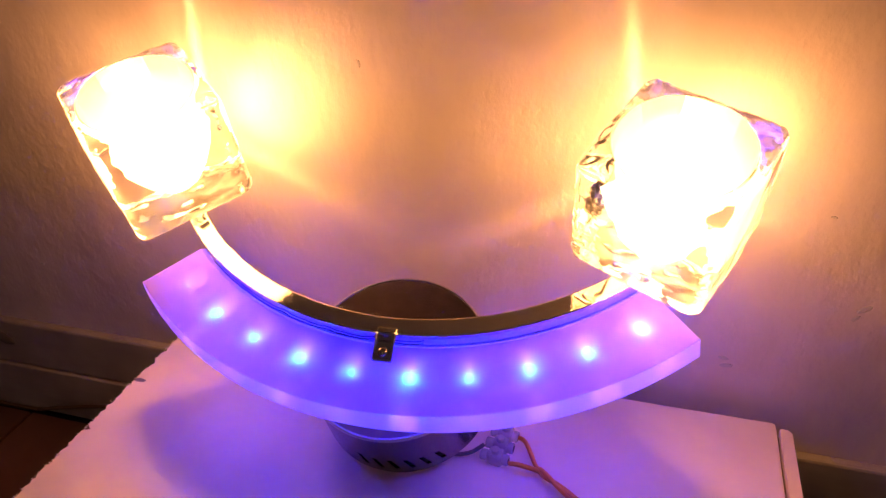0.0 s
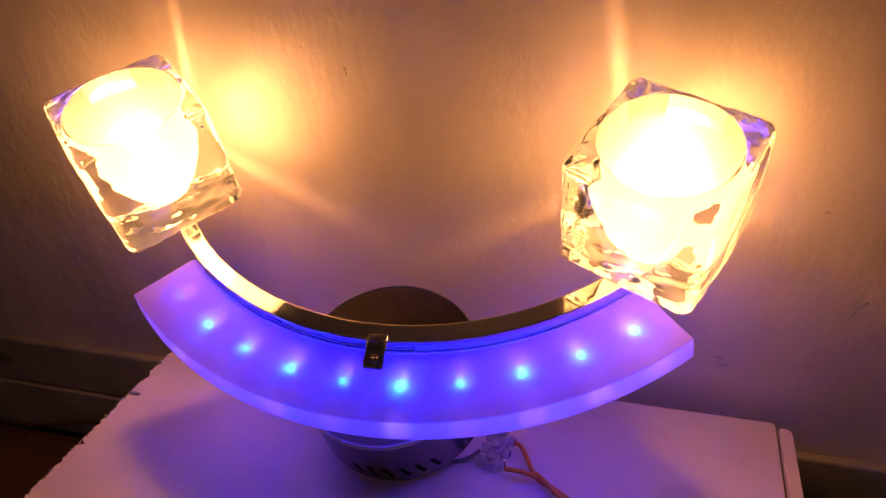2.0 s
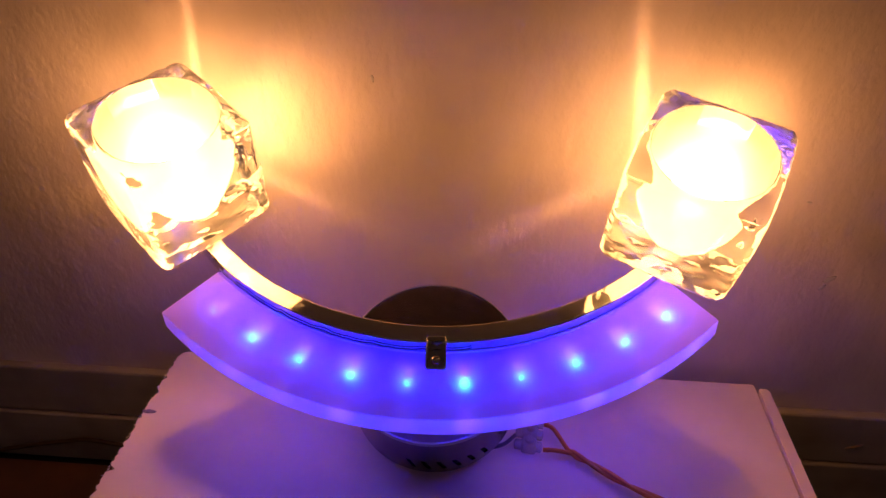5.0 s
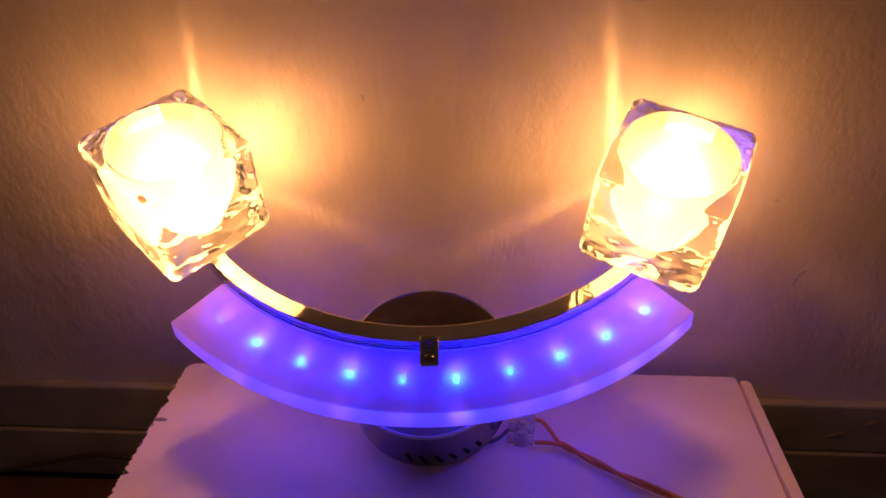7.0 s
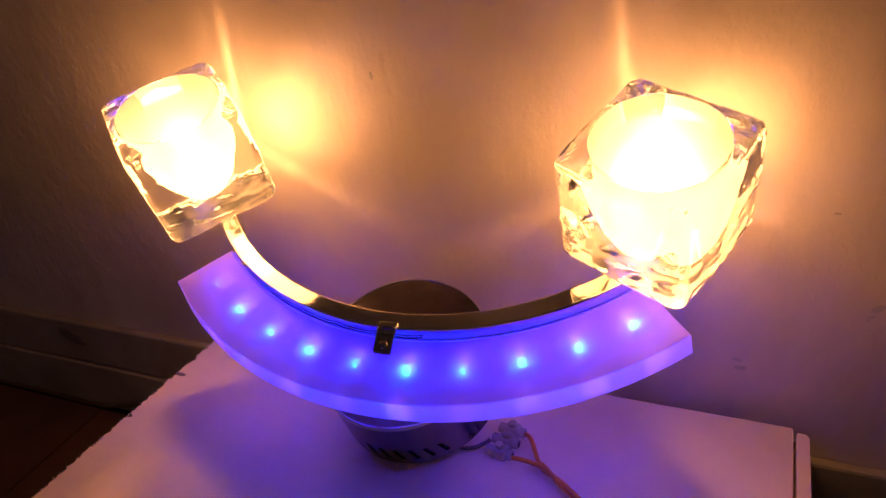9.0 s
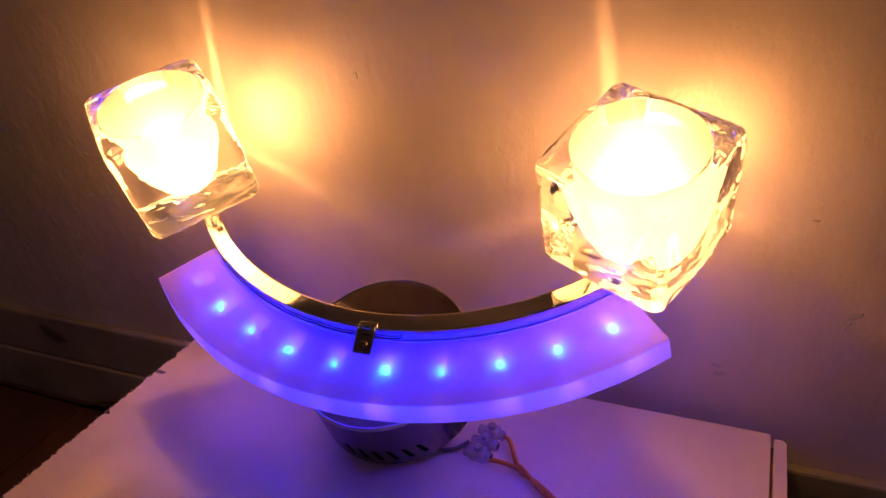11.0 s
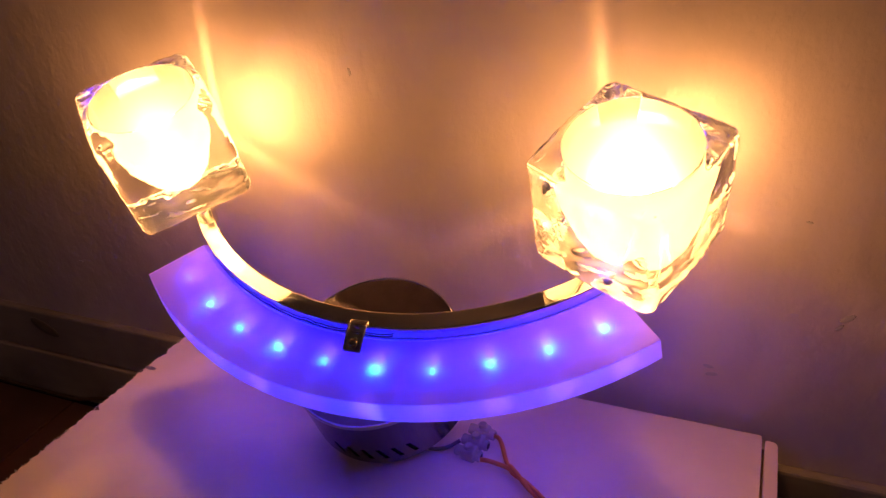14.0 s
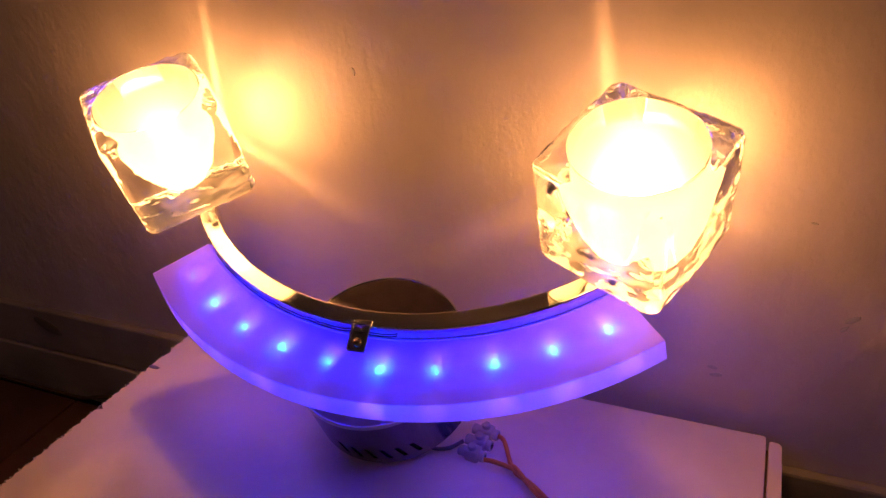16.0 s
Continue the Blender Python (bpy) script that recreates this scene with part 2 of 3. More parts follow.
def box_bm(x0, x1, y0, y1, z0, z1, bevel=0.0, segs=2, bm=None):
    bm2 = bmesh.new()
    bmesh.ops.create_cube(bm2, size=1)
    for v in bm2.verts:
        v.co = ((x0 + x1) / 2 + v.co.x * (x1 - x0), (y0 + y1) / 2 + v.co.y * (y1 - y0), (z0 + z1) / 2 + v.co.z * (z1 - z0))
    if bevel:
        bmesh.ops.bevel(bm2, geom=bm2.edges[:], offset=bevel, segments=segs, affect="EDGES", profile=0.5)
    return bm2


def cyl_bm(r0, r1, z0, z1, n=24, bevel=0.0):
    bm = bmesh.new()
    bmesh.ops.create_cone(bm, cap_ends=True, segments=n, radius1=r0, radius2=r1, depth=z1 - z0)
    bmesh.ops.translate(bm, verts=bm.verts, vec=(0, 0, (z0 + z1) / 2))
    if bevel:
        rim = [e for e in bm.edges if len(e.link_faces) == 2 and any(len(f.verts) > 4 for f in e.link_faces)]
        bmesh.ops.bevel(bm, geom=rim, offset=bevel, segments=2, affect="EDGES", profile=0.5)
    return bm


def sweep_bm(section, a0, a1, n, centre):
    """A closed section of (radius, height) swept round centre; angles in degrees from straight down the plate, to its right."""
    bm = bmesh.new()
    rings = []
    for i in range(n + 1):
        a = radians(a0 + (a1 - a0) * i / n)
        rings.append([bm.verts.new((centre[0] + r * math.sin(a), centre[1] - r * math.cos(a), h)) for r, h in section])
    k = len(section)
    for p, q in zip(rings, rings[1:]):
        for j in range(k):
            bm.faces.new((p[j], p[(j + 1) % k], q[(j + 1) % k], q[j]))
    bm.faces.new(rings[0])
    bm.faces.new(list(reversed(rings[-1])))
    return bm


def rounded_section(r0, r1, h0, h1, c):
    return [(r0 + c, h0), (r1 - c, h0), (r1 - c * 0.3, h0 + c * 0.3), (r1, h0 + c), (r1, h1 - c), (r1 - c * 0.3, h1 - c * 0.3),
            (r1 - c, h1), (r0 + c, h1), (r0 + c * 0.3, h1 - c * 0.3), (r0, h1 - c), (r0, h0 + c), (r0 + c * 0.3, h0 + c * 0.3)]


def tube_bm(points, radius, sides=10):
    """A round wire through points."""
    pts = [Vector(p) for p in points]
    fine = []
    for i in range(len(pts) - 1):
        a, b = pts[max(i - 1, 0)], pts[i]
        c, d = pts[i + 1], pts[min(i + 2, len(pts) - 1)]
        for j in range(6):
            u = j / 6
            fine.append(0.5 * (2 * b + (c - a) * u + (2 * a - 5 * b + 4 * c - d) * u * u + (3 * b - a - 3 * c + d) * u ** 3))
    fine.append(pts[-1])
    bm = bmesh.new()
    rings = []
    for i, q in enumerate(fine):
        along = (fine[min(i + 1, len(fine) - 1)] - fine[max(i - 1, 0)]).normalized()
        side = along.cross(Vector((0, 0, 1))).normalized()
        over = side.cross(along)
        rings.append([bm.verts.new(q + radius * (math.cos(t) * side + math.sin(t) * over)) for t in [2 * math.pi * k / sides for k in range(sides)]])
    for p, q in zip(rings, rings[1:]):
        for j in range(sides):
            bm.faces.new((p[j], p[(j + 1) % sides], q[(j + 1) % sides], q[j]))
    bm.faces.new(rings[0])
    bm.faces.new(list(reversed(rings[-1])))
    return bm


# ---- the room ----
W, D, H = 1.7, 2.8, 2.4
wall = mesh_ob("wall_north", box_bm(-W - 0.1, W + 0.1, 0, 0.1, -0.05, H), PLASTER)
tagged(wall, "cream roughly plastered painted wall behind the lamp", "wall", kind="structure")
for x, z, r, t in ((-0.2767, 0.1483, 0.0016, 20), (0.1966, 0.1516, 0.0030, 10), (0.1987, 0.1466, 0.0036, -8), (-0.0088, 0.3106, 0.0022, 80), (0.2588, 0.1954, 0.0040, -35), (0.2560, 0.1893, 0.0026, -50), (0.2338, 0.2465, 0.0016, 5)):
    m = bmesh.new()
    bmesh.ops.create_uvsphere(m, u_segments=12, v_segments=6, radius=1)
    for v in m.verts:
        v.co = (v.co.x * r, v.co.y * 0.00015, v.co.z * r * 0.4)
    d = part("scuff", m, SCUFF, wall, "small dark scuff in the paint", True)
    d.location, d.rotation_euler = (x, 0, z), (0, radians(t), 0)
for name, b in (("wall_west", (-W - 0.1, -W, -D, 0)), ("wall_east", (W, W + 0.1, -D, 0)), ):
    tagged(mesh_ob(name, box_bm(*b, -0.05, H), PLASTER), "cream plastered wall of the dark room", "wall", kind="structure")
south = new("wall_south")
tagged(south, "cream plastered wall with an opening added for fill light", "wall", kind="structure")
# unseen opening added behind the camera to lift the darkest tones
WX, WZ0, WZ1 = 0.7, 0.9, 2.1
for b in ((-W - 0.1, -WX, -0.05, H), (WX, W + 0.1, -0.05, H), (-WX, WX, -0.05, WZ0), (-WX, WX, WZ1, H)):
    part("wall_piece", box_bm(b[0], b[1], -D - 0.1, -D, b[2], b[3]), PLASTER, south)
window = new("fill_window")
tagged(window, "unseen window frame added to let in dim fill light", "window", kind="structure")
for b in ((-WX, -WX + 0.05, WZ0, WZ1), (WX - 0.05, WX, WZ0, WZ1), (-WX + 0.05, WX - 0.05, WZ0, WZ0 + 0.05), (-WX + 0.05, WX - 0.05, WZ1 - 0.05, WZ1), (-0.02, 0.02, WZ0 + 0.05, WZ1 - 0.05)):
    part("fill_frame", box_bm(b[0], b[1], -D - 0.07, -D - 0.02, b[2], b[3], 0.004), CEILING, window)
tagged(mesh_ob("ceiling", box_bm(-W - 0.1, W + 0.1, -D - 0.1, 0.1, H, H + 0.1), CEILING), "plain off-white ceiling of the dark room", "ceiling", kind="structure")

floor = mesh_ob("floor", box_bm(-W, W, -D, 0, -0.05, -0.004), GROUT)
tagged(floor, "dark brown tiled floor with thin dark joints", "floor", kind="structure")
TS = 0.30
tile_mesh = None
for i in range(-5, 7):
    for j in range(9):
        x0, y1 = -0.334 + TS * i, -0.012 - TS * j
        if x0 < -W or x0 + TS > W:
            continue
        if tile_mesh is None:
            t_ob = part("tile", box_bm(0.0015, TS - 0.0015, -TS + 0.0015, -0.0015, -0.012, 0.0, 0.0004, 1), TILE, floor)
            tile_mesh = t_ob.data
        else:
            t_ob = new("tile", tile_mesh)
            t_ob.parent = floor
        t_ob.location = (x0, y1, random.uniform(-0.0004, 0.0004))

base = new("baseboard")
tagged(base, "old dull grey-brown painted wooden baseboard with knot and cracks", "baseboard", kind="structure")
part("lower_board", box_bm(-W, W, -0.009, 0, 0.0, 0.0475, 0.0015), BOARD, base)
part("upper_board", box_bm(-W, W, -0.007, 0, 0.0482, 0.092, 0.002), BOARD, base)


def knot_bm(rx, rz):
    bm = bmesh.new()
    bmesh.ops.create_uvsphere(bm, u_segments=16, v_segments=8, radius=1)
    for v in bm.verts:
        v.co = (v.co.x * rx, v.co.y * 0.0012, v.co.z * rz)
    return bm


k = part("knot", knot_bm(0.016, 0.006), KNOT, base, "dark oval wood knot")
k.location, k.rotation_euler = (-0.342, -0.0072, 0.076), (0, radians(22), 0)
for x, z, length, tilt in ((0.330, 0.0775, 0.0040, -24), (0.3080, 0.0655, 0.0060, -22)):
    chip = part("chip", knot_bm(length, 0.00018), SEAM, base, "thin brown crack in the paint")
    chip.location, chip.rotation_euler = (x, -0.0072, z), (0, radians(tilt), 0)

# ---- the carton ----
SX, SY, Z0 = -0.04, -0.05, 0.120


def top_z(x, y):
    return Z0 + SX * (x - 0.2255) + SY * (y + 0.022)


carton = new("carton")
tagged(carton, "white cardboard carton with a torn edge standing on the floor", "box")


def slab_bm(outline, thick):
    """A panel under the sloping top surface, from its outline."""
    bm = bmesh.new()
    up = [bm.verts.new((x, y, top_z(x, y))) for x, y in outline]
    lo = [bm.verts.new((x, y, top_z(x, y) - thick)) for x, y in outline]
    n = len(outline)
    bm.faces.new(up)
    bm.faces.new(list(reversed(lo)))
    for i in range(n):
        bm.faces.new((up[i], lo[i], lo[(i + 1) % n], up[(i + 1) % n]))
    return bm


rag = random.Random(4)
outline = [(0.2288 + 0.007 * -0.32, -0.32), (0.2290, -0.0165)]
outline += [(0.2287, -0.0122), (0.2276, -0.0115)]
outline += [(0.2262 + (-0.134 - 0.2262) * i / 12, -0.0114 - 0.0166 * i / 12 + rag.uniform(-2e-4, 2e-4)) for i in range(1, 12)]
outline += [(-0.1330, -0.0283), (-0.1362, -0.0300), (-0.1378, -0.034)]
y = -0.036
while y > -0.32:
    outline.append((-0.138 - 0.010 * y + rag.uniform(-0.0011, 0.0007) + (0.004 if rag.random() < 0.06 else 0) * rag.random(), y))
    y -= rag.uniform(0.0008, 0.0028)
outline.append((-0.1348, -0.32))
part("lid", slab_bm(outline, 0.004), CARTON, carton)
fuzz = bmesh.new()
for i in range(150):
    fy = -0.036 - 0.27 * rag.random()
    fx = -0.1383 - 0.010 * fy + rag.uniform(-0.0004, 0.0006)
    fl, fw, fa = rag.uniform(0.0005, 0.0017), rag.uniform(0.0002, 0.0006), rag.uniform(2.3, 4.0)
    tipx, tipy = fx + fl * math.cos(fa), fy + fl * math.sin(fa)
    fz = top_z(fx, fy)
    a, b = fuzz.verts.new((fx, fy - fw, fz + 0.0001)), fuzz.verts.new((fx, fy + fw, fz + 0.0001))
    c, d = fuzz.verts.new((fx, fy, fz - 0.0006)), fuzz.verts.new((tipx, tipy, fz + rag.uniform(-0.0004, 0.0008)))
    for f in ((a, b, d), (b, c, d), (c, a, d), (a, c, b)):
        fuzz.faces.new(f)
fuzz = part("torn_fibres", fuzz, TORN, carton, "pale frayed paper along the torn edge")
fuzz["kind"] = "stuff"
part("flap", slab_bm([(0.2305, -0.0175), (0.2318, -0.0165), (0.2354, -0.0168), (0.2368, -0.0190), (0.2368, -0.318), (0.2290, -0.318)], 0.10), CARTON, carton).location.z = 0.0015
part("seam_core", slab_bm([(0.2270, -0.0185), (0.2306, -0.0185), (0.2294, -0.317), (0.2265, -0.317)], 0.02), SEAM, carton, "brown bare card in the seam").location.z = -0.0035


def wall_bm(a, b, thick):
    """An upright carton wall from a to b, from the floor to the lid's underside."""
    bm = bmesh.new()
    d = Vector((b[0] - a[0], b[1] - a[1], 0)).normalized()
    s = Vector((-d.y, d.x, 0)) * thick
    corners = []
    for q in (a, b):
        for o in (Vector((0, 0, 0)), s):
            x, yy = q[0] + o.x, q[1] + o.y
            corners.append((bm.verts.new((x, yy, 0.0005)), bm.verts.new((x, yy, top_z(x, yy) - 0.0042))))
    (a0, a1), (b0, b1), (c0, c1), (d0, d1) = corners
    for f in ((a0, c0, c1, a1), (b0, d0, d1, b1), (a0, b0, d0, c0), (a1, b1, d1, c1), (a0, a1, b1, b0), (c0, c1, d1, d0)):
        bm.faces.new(f)
    return bm


part("side_panel", wall_bm((-0.131, -0.030), (-0.131, -0.318), 0.004), CARTON, carton)
part("side_panel", wall_bm((0.2255, -0.318), (0.2255, -0.016), 0.004), CARTON, carton)
part("back_panel", wall_bm((0.2255, -0.0165), (-0.131, -0.0325), 0.004), CARTON, carton)
part("front_panel", wall_bm((-0.131, -0.318), (0.2255, -0.318), 0.004), CARTON, carton)
smear = part("smear", slab_bm([(-0.1382, -0.0838), (-0.1345, -0.0828), (-0.1302, -0.0836), (-0.1310, -0.0852), (-0.1350, -0.0857), (-0.1380, -0.0850)], 0.0006), INK, carton, "dark blue-grey scuff mark")
smear.location.z = 0.0005

# ---- the wall lamp, lying tilted on the carton ----
LAMP = Matrix(((0.9999, 0.0, 0.0137, 0.0469), (0.0049, 0.9346, -0.3558, -0.0963), (-0.0128, 0.3558, 0.9345, 0.2026), (0, 0, 0, 1)))
CEN = (-0.0225, 0.1752)
MID = 3.2
lamp = new("wall_lamp")
lamp.matrix_world = LAMP
tagged(lamp, "lit chrome bow wall lamp with glass cubes and blue-glowing plate", "lamp")

# canopy: a shallow round cup with a rim and a row of slots
CUP_R, CUP_D = 0.0473, 0.0400
CUP = Vector((-0.0158, 0.0093, -0.0210))
canopy = part("canopy", cyl_bm(CUP_R - 0.0008, CUP_R - 0.0008, -0.0022, 0.0, 96, 0.0004), DARK_NICKEL, lamp, "mirror-smooth nickel round canopy face", True)
canopy.location = CUP


def cup_wall_bm():
    """The cup's side, two skins thick, with slanting slots cut through it."""
    bm = bmesh.new()
    n = 360
    levels = [(-0.0022, 0), (-0.012, 0), (-0.0255, 0), (-0.0350, 4.0), (-CUP_D, 4.0)]
    slots = {k % n for i in range(6) for k in range(36 - 10 * i, 39 - 10 * i)}
    skins = []
    for r in (CUP_R - 0.0006, CUP_R - 0.0018):
        grid = [[bm.verts.new((r * math.sin(radians(i + lean)), -r * math.cos(radians(i + lean)), h)) for i in range(n)] for h, lean in levels]
        skins.append(grid)
        for l in range(len(levels) - 1):
            for i in range(n):
                if l == 2 and i in slots:
                    continue
                bm.faces.new((grid[l][i], grid[l][(i + 1) % n], grid[l + 1][(i + 1) % n], grid[l + 1][i]))
    for i in slots:
        k = (i + 1) % n
        lips = [(skins[0][l][i], skins[0][l][k], skins[1][l][k], skins[1][l][i]) for l in (2, 3)]
        lips += [(skins[0][2][e], skins[0][3][e], skins[1][3][e], skins[1][2][e]) for e, out in ((i, (i - 1) % n), (k, k)) if out not in slots]
        for glint_rail in lips:
            bm.faces.new([bm.verts.new(v.co) for v in glint_rail])
    return bm


side = part("canopy_side", cup_wall_bm(), SATIN, lamp, "satin nickel canopy side with six slots", True)
side.location = CUP
for f in side.data.polygons:
    c = f.center
    f.use_smooth = abs(f.normal.x * c.x + f.normal.y * c.y) > 0.9 * math.hypot(c.x, c.y)
w = part("canopy_rim", sweep_bm(rounded_section(CUP_R - 0.0014, CUP_R + 0.0001, -0.0026, 0.0004, 0.0006), 0, 360, 120, (0, 0)), CHROME, lamp, "thin polished canopy rim")
w.location = CUP
# dark drum behind the slots, painting the shade inside the cup
w = part("canopy_shade_drum", cyl_bm(CUP_R - 0.0024, CUP_R - 0.0024, -CUP_D + 0.001, -0.004, 48), HOLE_SHADE, lamp)
w.location = CUP
w = part("stem", cyl_bm(0.006, 0.006, 0.0, 0.020, 24), CHROME, lamp, "chrome stem", True)
w.location = CUP + Vector((-0.003, -0.0025, 0))

# bow
BAND_IN, BAND_OUT = 0.1625, 0.1725
part("bow", sweep_bm(rounded_section(BAND_IN, BAND_OUT, -0.006, 0.0085, 0.0008), -50.5, 51.5, 120, CEN), CHROME, lamp, "curved chrome bow", False)
part("led_strip", sweep_bm(rounded_section(BAND_OUT + 0.0001, BAND_OUT + 0.0004, -0.0055, 0.0006, 0.0001), -41.0, 47.0, 90, CEN), STRIP, lamp, "thin flexible led strip")

# thin wire that runs in waves along the bow's outer side, from led to led
wave = []
kink = random.Random(11)
for i in range(46):
    a = radians(-36 + i)
    r = BAND_OUT + 0.0006
    lift = 0.0034 * max(0.0, math.cos((i - 3) * 2 * math.pi / 8.42)) ** 6
    wave.append((CEN[0] + r * math.sin(a), CEN[1] - r * math.cos(a), 0.0022 + lift * kink.uniform(0.3, 1.1) + kink.uniform(-0.0003, 0.0003)))
part("thin_wire", tube_bm(wave, 0.0003, 6), GREY_WIRE, lamp, "thin dark wire along the bow")

# frosted plate
PLATE_IN, PLATE_TOP, PLATE_OUT, P0, P1 = 0.1747, 0.2097, 0.2119, -0.0112, 0.0018
PLATE_SECTION = [(PLATE_IN - 0.0013, P0), (PLATE_OUT - 0.0005, P0), (PLATE_OUT - 0.0001, P0 + 0.0002), (PLATE_OUT, P0 + 0.0008), (PLATE_TOP + 0.0004, P1 - 0.0005),
                 (PLATE_TOP + 0.0001, P1 - 0.0001), (PLATE_TOP - 0.0004, P1), (PLATE_IN + 0.0004, P1), (PLATE_IN, P1 - 0.0003), (PLATE_IN - 0.0017, P1 - 0.0018), (PLATE_IN - 0.0017, P0 + 0.0004)]
plate = part("diffuser_plate", sweep_bm(PLATE_SECTION, MID - 43.3, MID + 43.0, 110, CEN), ACRYLIC, lamp, "frosted acrylic curved plate glowing violet-blue")
plate.data.materials.append(ACRYLIC_BACK)
for f in plate.data.polygons:
    if f.normal.z < -0.9:
        f.material_index = 1


def led_bm():
    bm = cyl_bm(0.0016, 0.0016, 0.0, 0.009, 14)
    return bm


def tip_bm():
    bm = bmesh.new()
    bmesh.ops.create_uvsphere(bm, u_segments=12, v_segments=8, radius=0.0010)
    return bm


SHINE = (0.10, 1.0, 0.65, 1.0, 0.45, 1.15, 0.55, 0.95, 0.95, 1.0)
first = None
for i in range(10):
    a = radians(MID - 37.9 + 75.8 * i / 9)
    m = Matrix.Translation((CEN[0] + 0.182 * math.sin(a), CEN[1] - 0.182 * math.cos(a), -0.0032)) @ Matrix.Rotation(a, 4, "Z") @ Matrix.Rotation(radians(90), 4, "X")
    if first is None:
        body = part("led", led_bm(), LED_BODY, lamp, "small lit blue led")
        tip = part("led_tip", tip_bm(), LED_TIP, body)
        first = (body.data, tip.data)
    else:
        body, tip = new("led", first[0]), new("led_tip", first[1])
        body.parent, tip.parent = lamp, body
        body["label"] = "small lit blue led"
    body.matrix_local = m
    body.color = (0.5 + 0.5 * SHINE[i],) * 3 + (1,)
    tip.color = (SHINE[i],) * 3 + (1,)
    tip.location = (0, 0.0028, 0.0094)
    beam = bpy.data.lights.new("led_beam", "SPOT")
    beam.energy, beam.color, beam.shadow_soft_size = 0.015 * SHINE[i], (0.26, 0.12, 1.0), 0.0010
    beam.spot_size, beam.spot_blend = radians(54), 0.8
    beam = new("led_beam", beam)
    beam.parent = body
    beam.location, beam.rotation_euler = (0, 0.0004, 0.0112), (radians(180), 0, 0)

# clip and its screw
a = radians(MID)
clip_m = Matrix.Translation((CEN[0], CEN[1], 0)) @ Matrix.Rotation(a, 4, "Z")


def clip_bm():
    bm = bmesh.new()
    prof = [(0.1690, 0.0093), (0.1722, 0.0093), (0.1734, 0.0090), (0.1762, 0.0082), (0.1806, 0.0066), (0.1852, 0.0050)]
    low = [(r, h - 0.0010) for r, h in reversed(prof)]
    ring = prof + low
    left = [bm.verts.new((-0.0048, -r, h)) for r, h in ring]
    right = [bm.verts.new((0.0048, -r, h)) for r, h in ring]
    n = len(ring)
    for i in range(n):
        bm.faces.new((left[i], left[(i + 1) % n], right[(i + 1) % n], right[i]))
    for i in range(5):
        for s in (left, right):
            bm.faces.new((s[i], s[i + 1], s[n - 2 - i], s[n - 1 - i]))
    bmesh.ops.bevel(bm, geom=bm.edges[:], offset=0.00045, segments=3, affect="EDGES", profile=0.5)
    return bm


clip = part("clip", clip_bm(), BRIGHT_STEEL, lamp, "chrome clip holding the plate")
clip.matrix_local = clip_m
# thin chrome rails added to catch the bright line along the clip's sides
for x in (-0.0046, 0.0046):
    part("glint_rail", tube_bm([(x, -r, h + 0.0001) for r, h in ((0.1722, 0.0093), (0.1734, 0.0090), (0.1762, 0.0082), (0.1806, 0.0066), (0.1850, 0.0050))], 0.0005, 8), CHROME, clip, "thin chrome rail added to catch a highlight on the clip", True)
sc = part("screw", cyl_bm(0.0027, 0.0017, 0.0, 0.0015, 20, 0.0003), SCREW, clip, "small cross-head screw", True)
sc.location, sc.rotation_euler = (0, -0.1808, 0.0061), (radians(19), 0, 0)
for r in (0, 90):
    # flush dark bars for the shade in the cross slot
    s = part("screw_slot", box_bm(-0.0014, 0.0014, -0.00025, 0.00025, 0.0, 0.0001), HOLE_SHADE, clip)
    s.location, s.rotation_euler = (0, -0.1813, 0.0076), (radians(19), 0, radians(r + 20))


# glass cubes, each with a round frosted bowl open at the top
BOWL_R, BOWL_D = 0.0288, 0.0545


def bowl_depth(q):
    """Depth of the bowl at q of its radius: round sides that narrow to a round bottom."""
    return BOWL_D * (1 - q ** 2.1) ** 0.68


